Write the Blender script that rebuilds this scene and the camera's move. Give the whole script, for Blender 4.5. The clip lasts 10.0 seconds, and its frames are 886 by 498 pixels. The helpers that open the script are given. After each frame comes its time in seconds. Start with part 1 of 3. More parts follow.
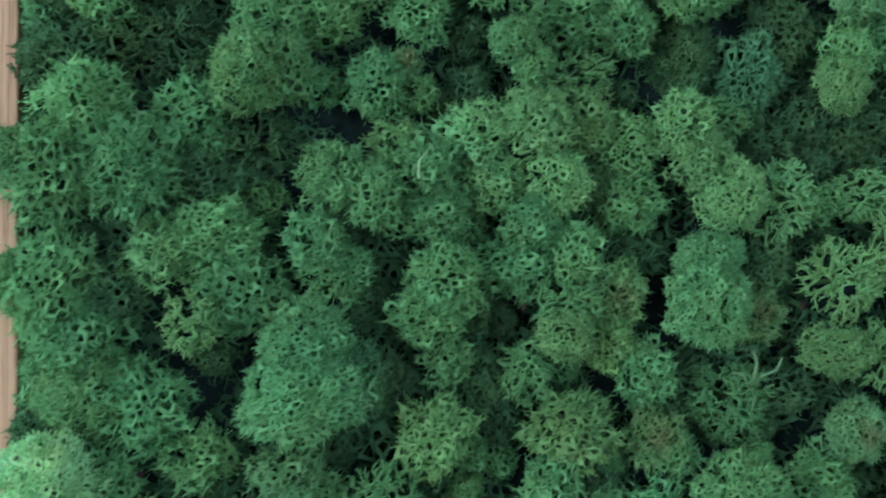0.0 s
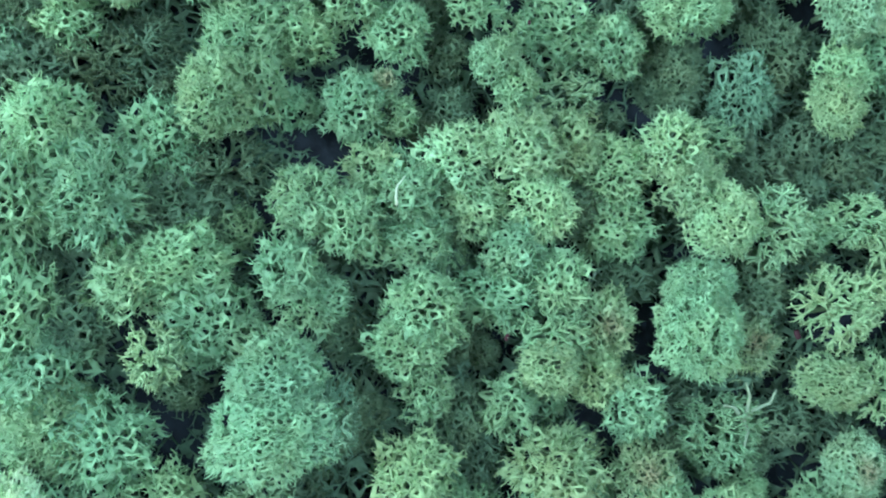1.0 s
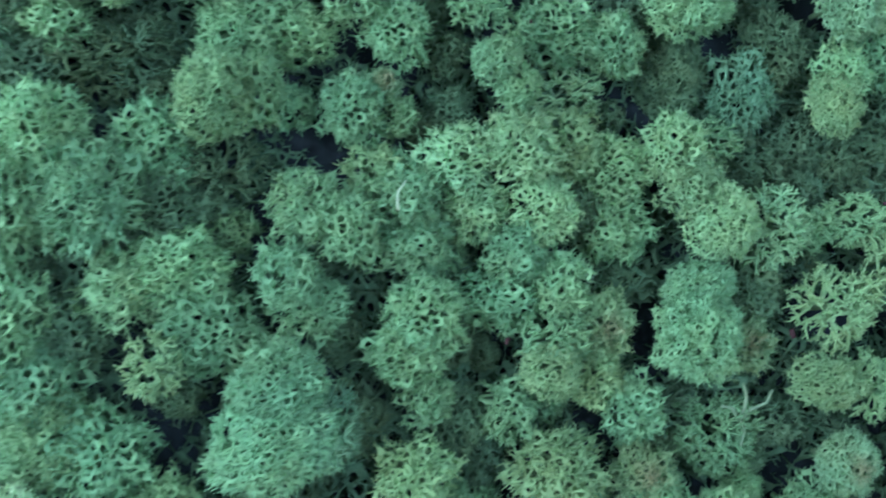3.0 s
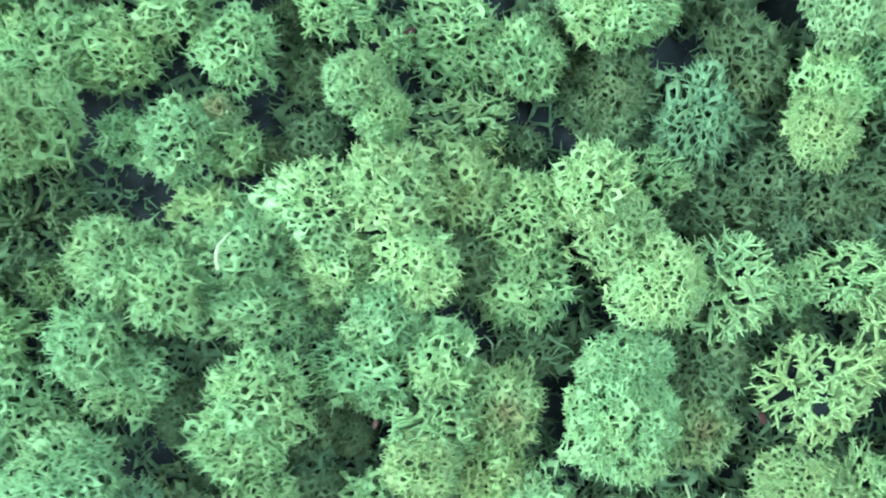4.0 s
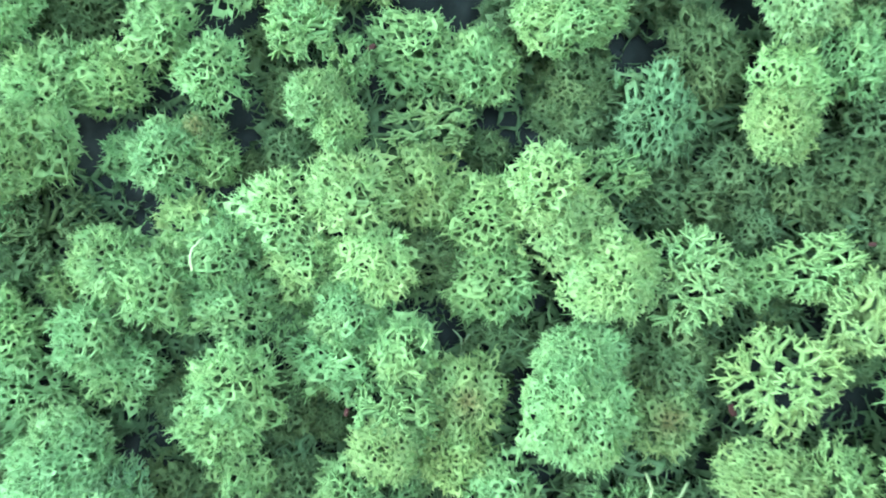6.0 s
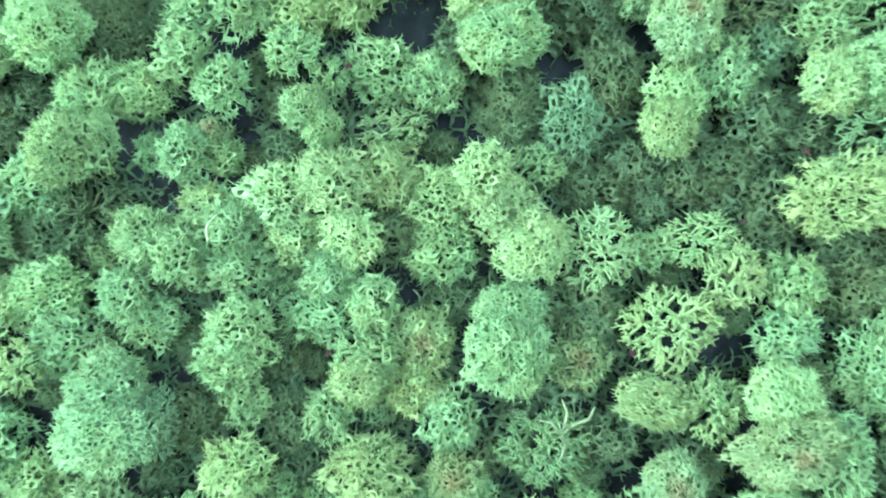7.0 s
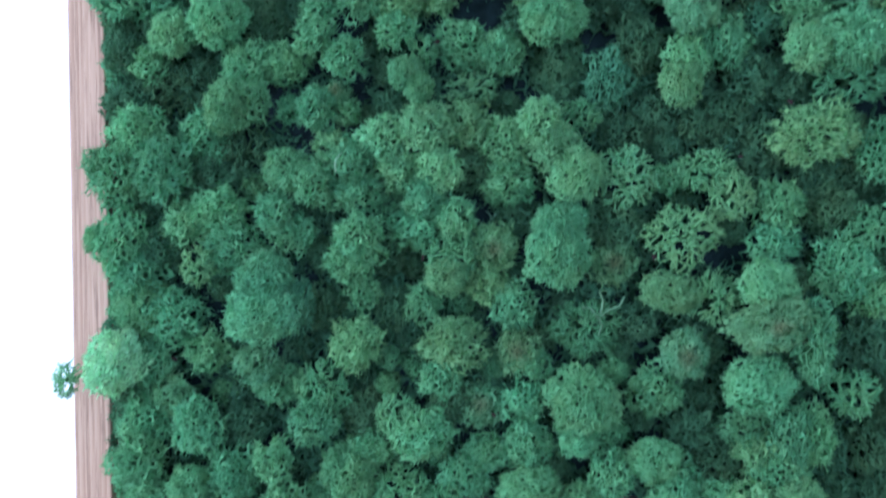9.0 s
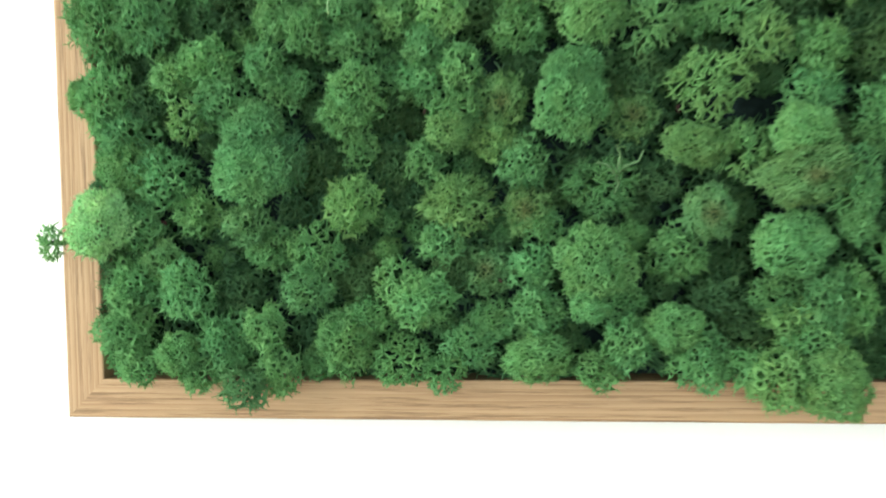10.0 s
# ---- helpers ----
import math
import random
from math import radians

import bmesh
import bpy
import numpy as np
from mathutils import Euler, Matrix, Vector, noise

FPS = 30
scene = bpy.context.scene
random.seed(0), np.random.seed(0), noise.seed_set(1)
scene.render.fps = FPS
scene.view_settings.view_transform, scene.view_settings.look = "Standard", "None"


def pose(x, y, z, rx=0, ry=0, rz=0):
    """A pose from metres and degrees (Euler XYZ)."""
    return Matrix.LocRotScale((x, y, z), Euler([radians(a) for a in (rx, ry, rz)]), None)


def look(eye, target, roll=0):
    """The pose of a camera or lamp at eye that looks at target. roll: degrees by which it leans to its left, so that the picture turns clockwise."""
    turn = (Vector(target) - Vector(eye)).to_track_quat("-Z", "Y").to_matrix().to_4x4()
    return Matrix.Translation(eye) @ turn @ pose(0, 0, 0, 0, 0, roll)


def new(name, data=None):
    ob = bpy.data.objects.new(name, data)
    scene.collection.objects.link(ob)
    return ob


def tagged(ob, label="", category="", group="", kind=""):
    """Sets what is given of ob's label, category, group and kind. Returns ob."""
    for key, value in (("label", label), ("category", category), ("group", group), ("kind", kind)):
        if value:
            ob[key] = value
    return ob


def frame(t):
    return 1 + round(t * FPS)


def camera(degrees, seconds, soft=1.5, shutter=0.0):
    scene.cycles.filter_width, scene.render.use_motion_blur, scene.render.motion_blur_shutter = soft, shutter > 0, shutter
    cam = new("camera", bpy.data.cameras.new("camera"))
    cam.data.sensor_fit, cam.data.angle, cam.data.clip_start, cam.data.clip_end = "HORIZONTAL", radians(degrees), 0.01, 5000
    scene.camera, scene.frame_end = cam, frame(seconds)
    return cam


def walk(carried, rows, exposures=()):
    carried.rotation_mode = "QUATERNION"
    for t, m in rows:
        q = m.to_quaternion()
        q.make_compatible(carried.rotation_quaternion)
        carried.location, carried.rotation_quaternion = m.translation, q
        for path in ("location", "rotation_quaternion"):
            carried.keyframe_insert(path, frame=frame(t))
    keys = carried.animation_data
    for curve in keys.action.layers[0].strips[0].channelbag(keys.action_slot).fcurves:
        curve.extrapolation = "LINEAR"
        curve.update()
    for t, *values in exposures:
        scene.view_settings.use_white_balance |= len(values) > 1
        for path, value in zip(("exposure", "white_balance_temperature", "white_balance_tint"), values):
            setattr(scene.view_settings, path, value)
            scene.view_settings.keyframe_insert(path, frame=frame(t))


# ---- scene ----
cam = camera(54.31, 10.0, soft=1.9, shutter=0.5)
ROWS = [
    (0, 0.0859, -0.3031, 1.4589, 92.40, 1.01, -13.93),
    (0.5, 0.0944, -0.2987, 1.4608, 93.37, 1.03, -14.74),
    (1, 0.0943, -0.2927, 1.4641, 93.35, 0.92, -14.21),
    (1.5, 0.0909, -0.2896, 1.4652, 93.52, 1.26, -13.59),
    (2, 0.0786, -0.2897, 1.4624, 93.22, 1.28, -13.21),
    (2.2, 0.0736, -0.2915, 1.4618, 93.07, 1.26, -13.68),
    (3.3, 0.1067, -0.2801, 1.4859, 90.69, 0.90, -16.28),
    (3.5, 0.1269, -0.2689, 1.4930, 90.35, 0.97, -15.87),
    (4, 0.1715, -0.2495, 1.4976, 90.57, -0.07, -8.70),
    (4.5, 0.2111, -0.2422, 1.4962, 90.27, 0.24, -4.04),
    (5, 0.2273, -0.2407, 1.4924, 89.63, 0.75, -0.86),
    (5.5, 0.2194, -0.2492, 1.4948, 90.44, 1.03, -0.07),
    (5.7, 0.2175, -0.2556, 1.4959, 91.10, 1.01, -0.20),
    (6.8, 0.2254, -0.3257, 1.4872, 90.79, 0.82, -0.72),
    (7, 0.2315, -0.3412, 1.4849, 90.91, 0.95, -0.53),
    (7.5, 0.2336, -0.3790, 1.4782, 91.29, 0.53, 0.59),
    (8, 0.2342, -0.4161, 1.4765, 91.39, 0.90, 1.62),
    (8.5, 0.2323, -0.4345, 1.4713, 91.12, 1.00, 2.07),
    (9, 0.2246, -0.4517, 1.4523, 90.32, 1.09, 3.16),
    (9.5, 0.2379, -0.4527, 1.4205, 88.51, 1.28, 3.96),
    (10, 0.2448, -0.4175, 1.4025, 87.53, 1.08, 6.55),
]
EXPOSURES = [
    (0, -0.35, 5707, 8),
    (0.5, 0.60, 5309, 42),
    (1, 1.02, 5309, 42),
    (1.5, 0.91, 5309, 38),
    (2, 0.07, 4867, 32),
    (2.2, -0.03, 4867, 32),
    (3.3, 1.10, 5386, 40),
    (3.5, 1.48, 5544, 40),
    (4, 1.58, 5961, 28),
    (4.5, 1.61, 6136, 25),
    (5, 1.64, 6136, 22),
    (5.5, 1.71, 6225, 22),
    (5.7, 1.71, 6225, 22),
    (6.8, 1.85, 6048, 28),
    (7, 1.83, 5961, 30),
    (7.5, 1.45, 5875, 28),
    (8, 0.26, 5010, 22),
    (8.5, 0.21, 4867, 22),
    (9, 0.15, 4797, 22),
    (9.5, 0.21, 5010, 22),
    (10, 0.21, 7195, 0),
]
walk(cam, [(t, pose(x, y, z, rx, ry, rz)) for t, x, y, z, rx, ry, rz in ROWS], EXPOSURES)

# ---- world and light ----
world = bpy.data.worlds.new("world")
scene.world = world
world.use_nodes = True
wn = world.node_tree.nodes
sky = wn.new("ShaderNodeTexSky")
sky.sky_type = "NISHITA"
sky.sun_disc = False
sky.sun_elevation = radians(38)
sky.sun_rotation = radians(200)
world.node_tree.links.new(sky.outputs["Color"], wn["Background"].inputs["Color"])
wn["Background"].inputs["Strength"].default_value = 0.12


def window_light(name, m, width, height, watts, colour):
    data = bpy.data.lights.new(name, "AREA")
    data.shape, data.size, data.size_y = "RECTANGLE", width, height
    data.energy, data.color = watts, colour
    ob = new(name, data)
    ob.matrix_basis = m
    return ob


# daylight in the two windows of the room
window_light("daylight", look((-1.24, -1.00, 1.50), (0.0, -1.00, 1.50)), 1.3, 1.5, 49.0, (1.0, 0.975, 0.93))
window_light("daylight", look((0.55, -2.99, 1.50), (0.55, 0.0, 1.50)), 1.5, 1.2, 29.0, (0.90, 0.975, 1.0))


# ---- materials ----
def nodes_of(name):
    mat = bpy.data.materials.new(name)
    mat.use_nodes = True
    return mat, mat.node_tree.nodes, mat.node_tree.links, mat.node_tree.nodes["Principled BSDF"]


def noise_node(n, l, source, scale, detail=4.0, rough=0.6):
    tex = n.new("ShaderNodeTexNoise")
    tex.inputs["Scale"].default_value = scale
    tex.inputs["Detail"].default_value = detail
    tex.inputs["Roughness"].default_value = rough
    l.new(source, tex.inputs["Vector"])
    return tex.outputs["Fac"]


def span(n, l, source, lo, hi, to_lo, to_hi):
    r = n.new("ShaderNodeMapRange")
    for k, v in zip(("From Min", "From Max", "To Min", "To Max"), (lo, hi, to_lo, to_hi)):
        r.inputs[k].default_value = v
    l.new(source, r.inputs["Value"])
    return r.outputs["Result"]


def blend(n, l, kind, fac, a, b):
    m = n.new("ShaderNodeMix")
    m.data_type, m.blend_type = "RGBA", kind
    for socket, value in ((m.inputs[0], fac), (m.inputs[6], a), (m.inputs[7], b)):
        if isinstance(value, (int, float)):
            socket.default_value = value
        elif isinstance(value, tuple):
            socket.default_value = (*value, 1.0)
        else:
            l.new(value, socket)
    return m.outputs[2]


def bump(n, l, bsdf, height, strength, distance):
    b = n.new("ShaderNodeBump")
    b.inputs["Strength"].default_value, b.inputs["Distance"].default_value = strength, distance
    l.new(height, b.inputs["Height"])
    l.new(b.outputs["Normal"], bsdf.inputs["Normal"])


def lichen_material(name, gain, dry, scorched=False):
    """Matt lichen: the clump's own dye times gain, uneven at two scales, with dry brownish patches."""
    mat, n, l, bsdf = nodes_of(name)
    info = n.new("ShaderNodeObjectInfo")
    place = n.new("ShaderNodeTexCoord").outputs["Object"]
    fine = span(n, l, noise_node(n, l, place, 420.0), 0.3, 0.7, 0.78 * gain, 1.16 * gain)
    shifted = n.new("ShaderNodeVectorMath")
    shifted.operation = "ADD"
    l.new(place, shifted.inputs[0])
    l.new(info.outputs["Random"], shifted.inputs[1])
    wide = noise_node(n, l, shifted.outputs["Vector"], 62.0, 2.0)
    grey = n.new("ShaderNodeCombineColor")
    for k in ("Red", "Green", "Blue"):
        l.new(fine, grey.inputs[k])
    colour = blend(n, l, "MULTIPLY", 1.0, info.outputs["Color"], grey.outputs["Color"])
    patch = span(n, l, wide, 0.50, 0.72, 0.0, dry)
    colour = blend(n, l, "MIX", patch, colour, blend(n, l, "MULTIPLY", 1.0, colour, (1.13, 0.97, 0.90)))
    cool = span(n, l, wide, 0.52, 0.32, 0.0, 0.45)
    colour = blend(n, l, "MIX", cool, colour, blend(n, l, "MULTIPLY", 1.0, colour, (0.86, 0.99, 1.08)))
    if scorched:
        flat = n.new("ShaderNodeVectorMath")
        flat.operation = "MULTIPLY"
        flat.inputs[1].default_value = (1.0, 1.0, 0.0)
        l.new(place, flat.inputs[0])
        reach = n.new("ShaderNodeVectorMath")
        reach.operation = "LENGTH"
        l.new(flat.outputs["Vector"], reach.inputs[0])
        wobble = n.new("ShaderNodeMath")
        wobble.operation = "MULTIPLY_ADD"
        l.new(noise_node(n, l, place, 260.0, 3.0), wobble.inputs[0])
        wobble.inputs[1].default_value = 0.006
        l.new(reach.outputs["Value"], wobble.inputs[2])
        colour = blend(n, l, "MIX", span(n, l, wobble.outputs["Value"], 0.0040, 0.0105, 0.65, 0.0), colour, (0.215, 0.225, 0.105))
    l.new(colour, bsdf.inputs["Base Color"])
    bsdf.inputs["Roughness"].default_value = 0.88
    bsdf.inputs["Specular IOR Level"].default_value = 0.18
    bump(n, l, bsdf, noise_node(n, l, place, 1500.0, 2.0), 0.35, 0.0004)
    trans = n.new("ShaderNodeBsdfTranslucent")
    l.new(colour, trans.inputs["Color"])
    mix = n.new("ShaderNodeMixShader")
    mix.inputs["Fac"].default_value = 0.42
    l.new(bsdf.outputs["BSDF"], mix.inputs[1])
    l.new(trans.outputs["BSDF"], mix.inputs[2])
    l.new(mix.outputs["Shader"], n["Material Output"].inputs["Surface"])
    return mat


def oak_material():
    """Light oiled oak, grain along the local X axis."""
    mat, n, l, bsdf = nodes_of("oak")
    coord = n.new("ShaderNodeTexCoord")
    info = n.new("ShaderNodeObjectInfo")
    shift = n.new("ShaderNodeVectorMath")
    shift.operation = "MULTIPLY_ADD"
    l.new(coord.outputs["Object"], shift.inputs[0])
    shift.inputs[1].default_value = (1.0, 1.0, 1.0)
    l.new(info.outputs["Random"], shift.inputs[2])

    def stretched(sx, sy, sz):
        m = n.new("ShaderNodeMapping")
        m.inputs["Scale"].default_value = (sx, sy, sz)
        l.new(shift.outputs["Vector"], m.inputs["Vector"])
        return m.outputs["Vector"]

    rings = n.new("ShaderNodeTexWave")
    rings.wave_type, rings.bands_direction, rings.wave_profile = "BANDS", "Y", "SAW"
    rings.inputs["Scale"].default_value = 1.0
    rings.inputs["Distortion"].default_value = 3.5
    rings.inputs["Detail"].default_value = 3.0
    rings.inputs["Detail Scale"].default_value = 0.9
    l.new(stretched(5.0, 110.0, 90.0), rings.inputs["Vector"])
    pores = noise_node(n, l, stretched(16.0, 480.0, 480.0), 1.0, 5.0, 0.7)
    broad = noise_node(n, l, stretched(9.0, 130.0, 130.0), 1.0, 4.0)
    colour = blend(n, l, "MIX", span(n, l, rings.outputs["Fac"], 0.0, 1.0, 0.0, 0.75), (0.405, 0.270, 0.165), (0.215, 0.127, 0.070))
    colour = blend(n, l, "MIX", span(n, l, broad, 0.35, 0.7, 0.0, 0.55), colour, (0.455, 0.318, 0.202))
    colour = blend(n, l, "MIX", span(n, l, pores, 0.50, 0.64, 0.0, 0.80), colour, (0.150, 0.086, 0.048))
    l.new(colour, bsdf.inputs["Base Color"])
    bsdf.inputs["Roughness"].default_value = 0.5
    bsdf.inputs["Specular IOR Level"].default_value = 0.35
    bump(n, l, bsdf, pores, 0.25, 0.0004)
    return mat


def plain_material(name, colour, rough, scale, spread, relief=0.0005, gloss=0.4):
    mat, n, l, bsdf = nodes_of(name)
    place = n.new("ShaderNodeTexCoord").outputs["Object"]
    low = tuple(c * (1 - spread) for c in colour)
    high = tuple(min(1.0, c * (1 + spread)) for c in colour)
    fac = span(n, l, noise_node(n, l, place, scale), 0.3, 0.7, 0.0, 1.0)
    l.new(blend(n, l, "MIX", fac, low, high), bsdf.inputs["Base Color"])
    bsdf.inputs["Roughness"].default_value = rough
    bsdf.inputs["Specular IOR Level"].default_value = gloss
    bump(n, l, bsdf, noise_node(n, l, place, scale * 14), 0.2, relief)
    return mat


TIPS = lichen_material("lichen_tips", 1.0, 0.70)
SCORCHED = lichen_material("lichen_dry_top", 1.0, 0.70, True)
# gain under 1 paints the occlusion inside a clump onto its stalks
SHADED_STALKS = lichen_material("lichen_stalks_shaded", 0.62, 0.30)
OAK = oak_material()
# near-black, slightly bluish: the darkness deep in the gaps, as base colour
BED_SHADE = plain_material("moss_bed_shade", (0.011, 0.021, 0.021), 0.95, 90.0, 0.4, 0.002, 0.05)
BACKING = plain_material("backing_board", (0.035, 0.026, 0.020), 0.9, 60.0, 0.3, 0.0005, 0.1)
WALL = plain_material("white_wall_paint", (0.765, 0.812, 0.88), 0.85, 5.0, 0.012)
CEILING = plain_material("ceiling_paint", (0.82, 0.82, 0.82), 0.9, 5.0, 0.01)
FLOOR = plain_material("floor_boards", (0.34, 0.24, 0.15), 0.45, 7.0, 0.25)
DRY = plain_material("dry_bark", (0.032, 0.017, 0.014), 0.85, 200.0, 0.35)

# dyes of the clumps
GREEN = (0.173, 0.430, 0.181)
LIME = (0.203, 0.440, 0.174)
PALE = (0.222, 0.490, 0.205)
TEAL = (0.118, 0.305, 0.142)
# green darkened to put shade into low clumps and dim areas
SHADED_GREEN = (0.090, 0.216, 0.096)
RUST = (0.185, 0.410, 0.175)
# dye raised to imitate the extra light on the overhanging clumps
LIT_MINT = (0.385, 0.715, 0.335)


# ---- mesh helpers ----
def mesh_object(name, verts, faces, material, parent=None, smooth=False):
    me = bpy.data.meshes.new(name)
    me.from_pydata(verts, [], faces)
    me.materials.append(material)
    if smooth:
        me.shade_smooth()
    ob = new(name, me)
    ob.parent = parent
    return ob


def box(name, lo, hi, material, parent=None):
    (a, b, c), (d, e, f) = lo, hi
    v = [(a, b, c), (d, b, c), (d, e, c), (a, e, c), (a, b, f), (d, b, f), (d, e, f), (a, e, f)]
    q = [(3, 2, 1, 0), (4, 5, 6, 7), (0, 1, 5, 4), (1, 2, 6, 5), (2, 3, 7, 6), (3, 0, 4, 7)]
    return mesh_object(name, v, q, material, parent)


# ---- the room ----
X0, X1, Y0, Y1, Z1 = -1.25, 2.4, -3.0, 0.025, 2.55
tagged(box("floor", (X0, Y0, -0.1), (X1, Y1, 0.0), FLOOR), "brown wooden floor of the room", "floor", kind="structure")
tagged(box("ceiling", (X0, Y0, Z1), (X1, Y1, Z1 + 0.1), CEILING), "flat white painted ceiling", "ceiling", kind="structure")
tagged(box("wall_north", (X0 - 0.1, Y1, -0.1), (X1 + 0.1, Y1 + 0.12, Z1 + 0.1), WALL), "plain white painted wall behind the moss picture", "wall", kind="structure")
tagged(box("wall_east", (X1, Y0, -0.1), (X1 + 0.1, Y1, Z1 + 0.1), WALL), "plain white painted side wall", "wall", kind="structure")


def wall_with_window(name, along, fixed, thick, ends, hole, label):
    """A wall of four pieces in one mesh round a window opening (u0, u1, z0, z1)."""
    u0, u1, za, zb = hole
    pieces = [(ends[0], u0, -0.1, Z1 + 0.1), (u1, ends[1], -0.1, Z1 + 0.1), (u0, u1, -0.1, za), (u0, u1, zb, Z1 + 0.1)]
    bm = bmesh.new()
    for a, b, c, d in pieces:
        if along == "x":
            lo, hi = (a, fixed - thick, c), (b, fixed, d)
        else:
            lo, hi = (fixed - thick, a, c), (fixed, b, d)
        m = Matrix.LocRotScale([(p + q) / 2 for p, q in zip(lo, hi)], None, [q - p for p, q in zip(lo, hi)])
        bmesh.ops.create_cube(bm, size=1.0, matrix=m)
    me = bpy.data.meshes.new(name)
    bm.to_mesh(me)
    bm.free()
    me.materials.append(WALL)
    return tagged(new(name, me), label, "wall", kind="structure")


wall_with_window("wall_west", "y", X0, 0.1, (Y0, Y1), (-1.65, -0.35, 0.75, 2.25), "white side wall with a window opening")
wall_with_window("wall_south", "x", Y0, 0.1, (X0 - 0.1, X1 + 0.1), (-0.2, 1.3, 0.90, 2.10), "white back wall with a window opening")

# ---- the framed moss picture ----
FX, FZ, FW, FH, RAIL, DEEPNESS = 0.0, 1.30, 0.52, 0.37, 0.020, 0.025
picture = tagged(new("picture_frame"), "light oak picture frame filled with moss, hung on white wall", "picture frame")
picture.location = (FX, 0.0, FZ)

# profile of a rail: distance inwards from the outer edge, and depth behind the face
PROFILE = [(0.0, 0.025), (0.0, 0.0006), (0.0004, 0.0001), (0.0012, 0.0), (0.0100, 0.0), (0.0192, 0.0), (0.0197, 0.0002), (0.0200, 0.0008), (0.0200, 0.025)]


def rail(length, m):
    """A mitred rail: its outer edge runs along local X, inwards is +Y, the face looks along +Z."""
    rows = 24
    verts, faces = [], []
    for i in range(rows + 1):
        for w, d in PROFILE:
            u = i / rows
            wob = 0.00012 * noise.noise((u * length * 30, w * 90, length))
            verts.append((w + u * (length - 2 * w), w + wob, -d + wob * 0.5))
    k = len(PROFILE)
    for i in range(rows):
        for j in range(k):
            a, b = i * k + j, i * k + (j + 1) % k
            faces.append((a, a + k, b + k, b))
    faces.append(tuple(range(k)))
    faces.append(tuple(rows * k + j for j in reversed(range(k))))
    ob = mesh_object("rail", verts, faces, OAK, picture)
    ob.matrix_basis = m
    return ob


def facing(x, z, turn):
    return pose(x, 0.0, z) @ pose(0, 0, 0, 90) @ pose(0, 0, 0, 0, 0, turn)


rail(FW, facing(0, 0, 0))
rail(FH, facing(FW, 0, 90))
rail(FW, facing(FW, FH, 180))
rail(FH, facing(0, FH, 270))
board = box("backing_board", (0.004, 0.019, 0.004), (FW - 0.004, 0.0245, FH - 0.004), BACKING, picture)


# ---- lichen clumps ----
def spread_dirs(rng, count, low):
    i = np.arange(count) + 0.5
    z = 1 - (1 - low) * i / count
    z = np.clip(z + rng.normal(0, 0.35 / math.sqrt(count), count), -1, 1)
    a = i * 2.399963 + rng.normal(0, 0.9 / math.sqrt(count) * 2, count) + rng.uniform(0, 6.28)
    s = np.sqrt(1 - z * z)
    return np.stack([s * np.cos(a), s * np.sin(a), z], 1)


def tubes(start, end, r0, r1, sides):
    """Vertices and faces of tapered tubes from start to end."""
    axis = end - start
    axis = axis / (np.linalg.norm(axis, axis=1, keepdims=True) + 1e-9)
    helper = np.where(np.abs(axis[:, 2:3]) < 0.8, np.array([[0.0, 0, 1]]), np.array([[1.0, 0, 0]]))
    u = np.cross(axis, helper)
    u /= np.linalg.norm(u, axis=1, keepdims=True) + 1e-9
    v = np.cross(axis, u)
    verts, faces = [], []
    ang = np.arange(sides) * 2 * math.pi / sides
    ring = u[:, None] * np.cos(ang)[None, :, None] + v[:, None] * np.sin(ang)[None, :, None]
    low = start[:, None] + ring * r0[:, None, None]
    if r1 is None:
        verts = np.concatenate([low, end[:, None]], 1)
        step = sides + 1
        base = np.arange(len(start))[:, None] * step
        faces = [np.stack([base[:, 0] + j, base[:, 0] + (j + 1) % sides, base[:, 0] + sides], 1) for j in range(sides)]
    else:
        verts = np.concatenate([low, end[:, None] + ring * r1[:, None, None]], 1)
        step = 2 * sides
        base = np.arange(len(start)) * step
        faces = []
        for j in range(sides):
            k = (j + 1) % sides
            faces.append(np.stack([base + j, base + k, base + sides + k], 1))
            faces.append(np.stack([base + j, base + sides + k, base + sides + j], 1))
    return verts.reshape(-1, 3), np.concatenate(faces)


def joined(name, pieces, material):
    verts, faces, count = [], [], 0
    for v, f in pieces:
        verts.append(v)
        faces.append(f + count)
        count += len(v)
    me = bpy.data.meshes.new(name)
    me.from_pydata(np.concatenate(verts).tolist(), [], np.concatenate(faces).tolist())
    me.materials.append(material)
    me.shade_smooth()
    return me


def nearest(a, b):
    return np.argmin(((a[:, None] - b[None]) ** 2).sum(2), 1)


def hull_faces(d):
    """Triangles between the points d, which lie on a unit sphere."""
    bm = bmesh.new()
    for p in d.tolist():
        bm.verts.new(p)
    bm.verts.index_update()
    bmesh.ops.convex_hull(bm, input=bm.verts)
    tri = np.array([[v.index for v in f.verts] for f in bm.faces])
    bm.free()
    return tri


def unit(a):
    return a / (np.linalg.norm(a, axis=1, keepdims=True) + 1e-12)


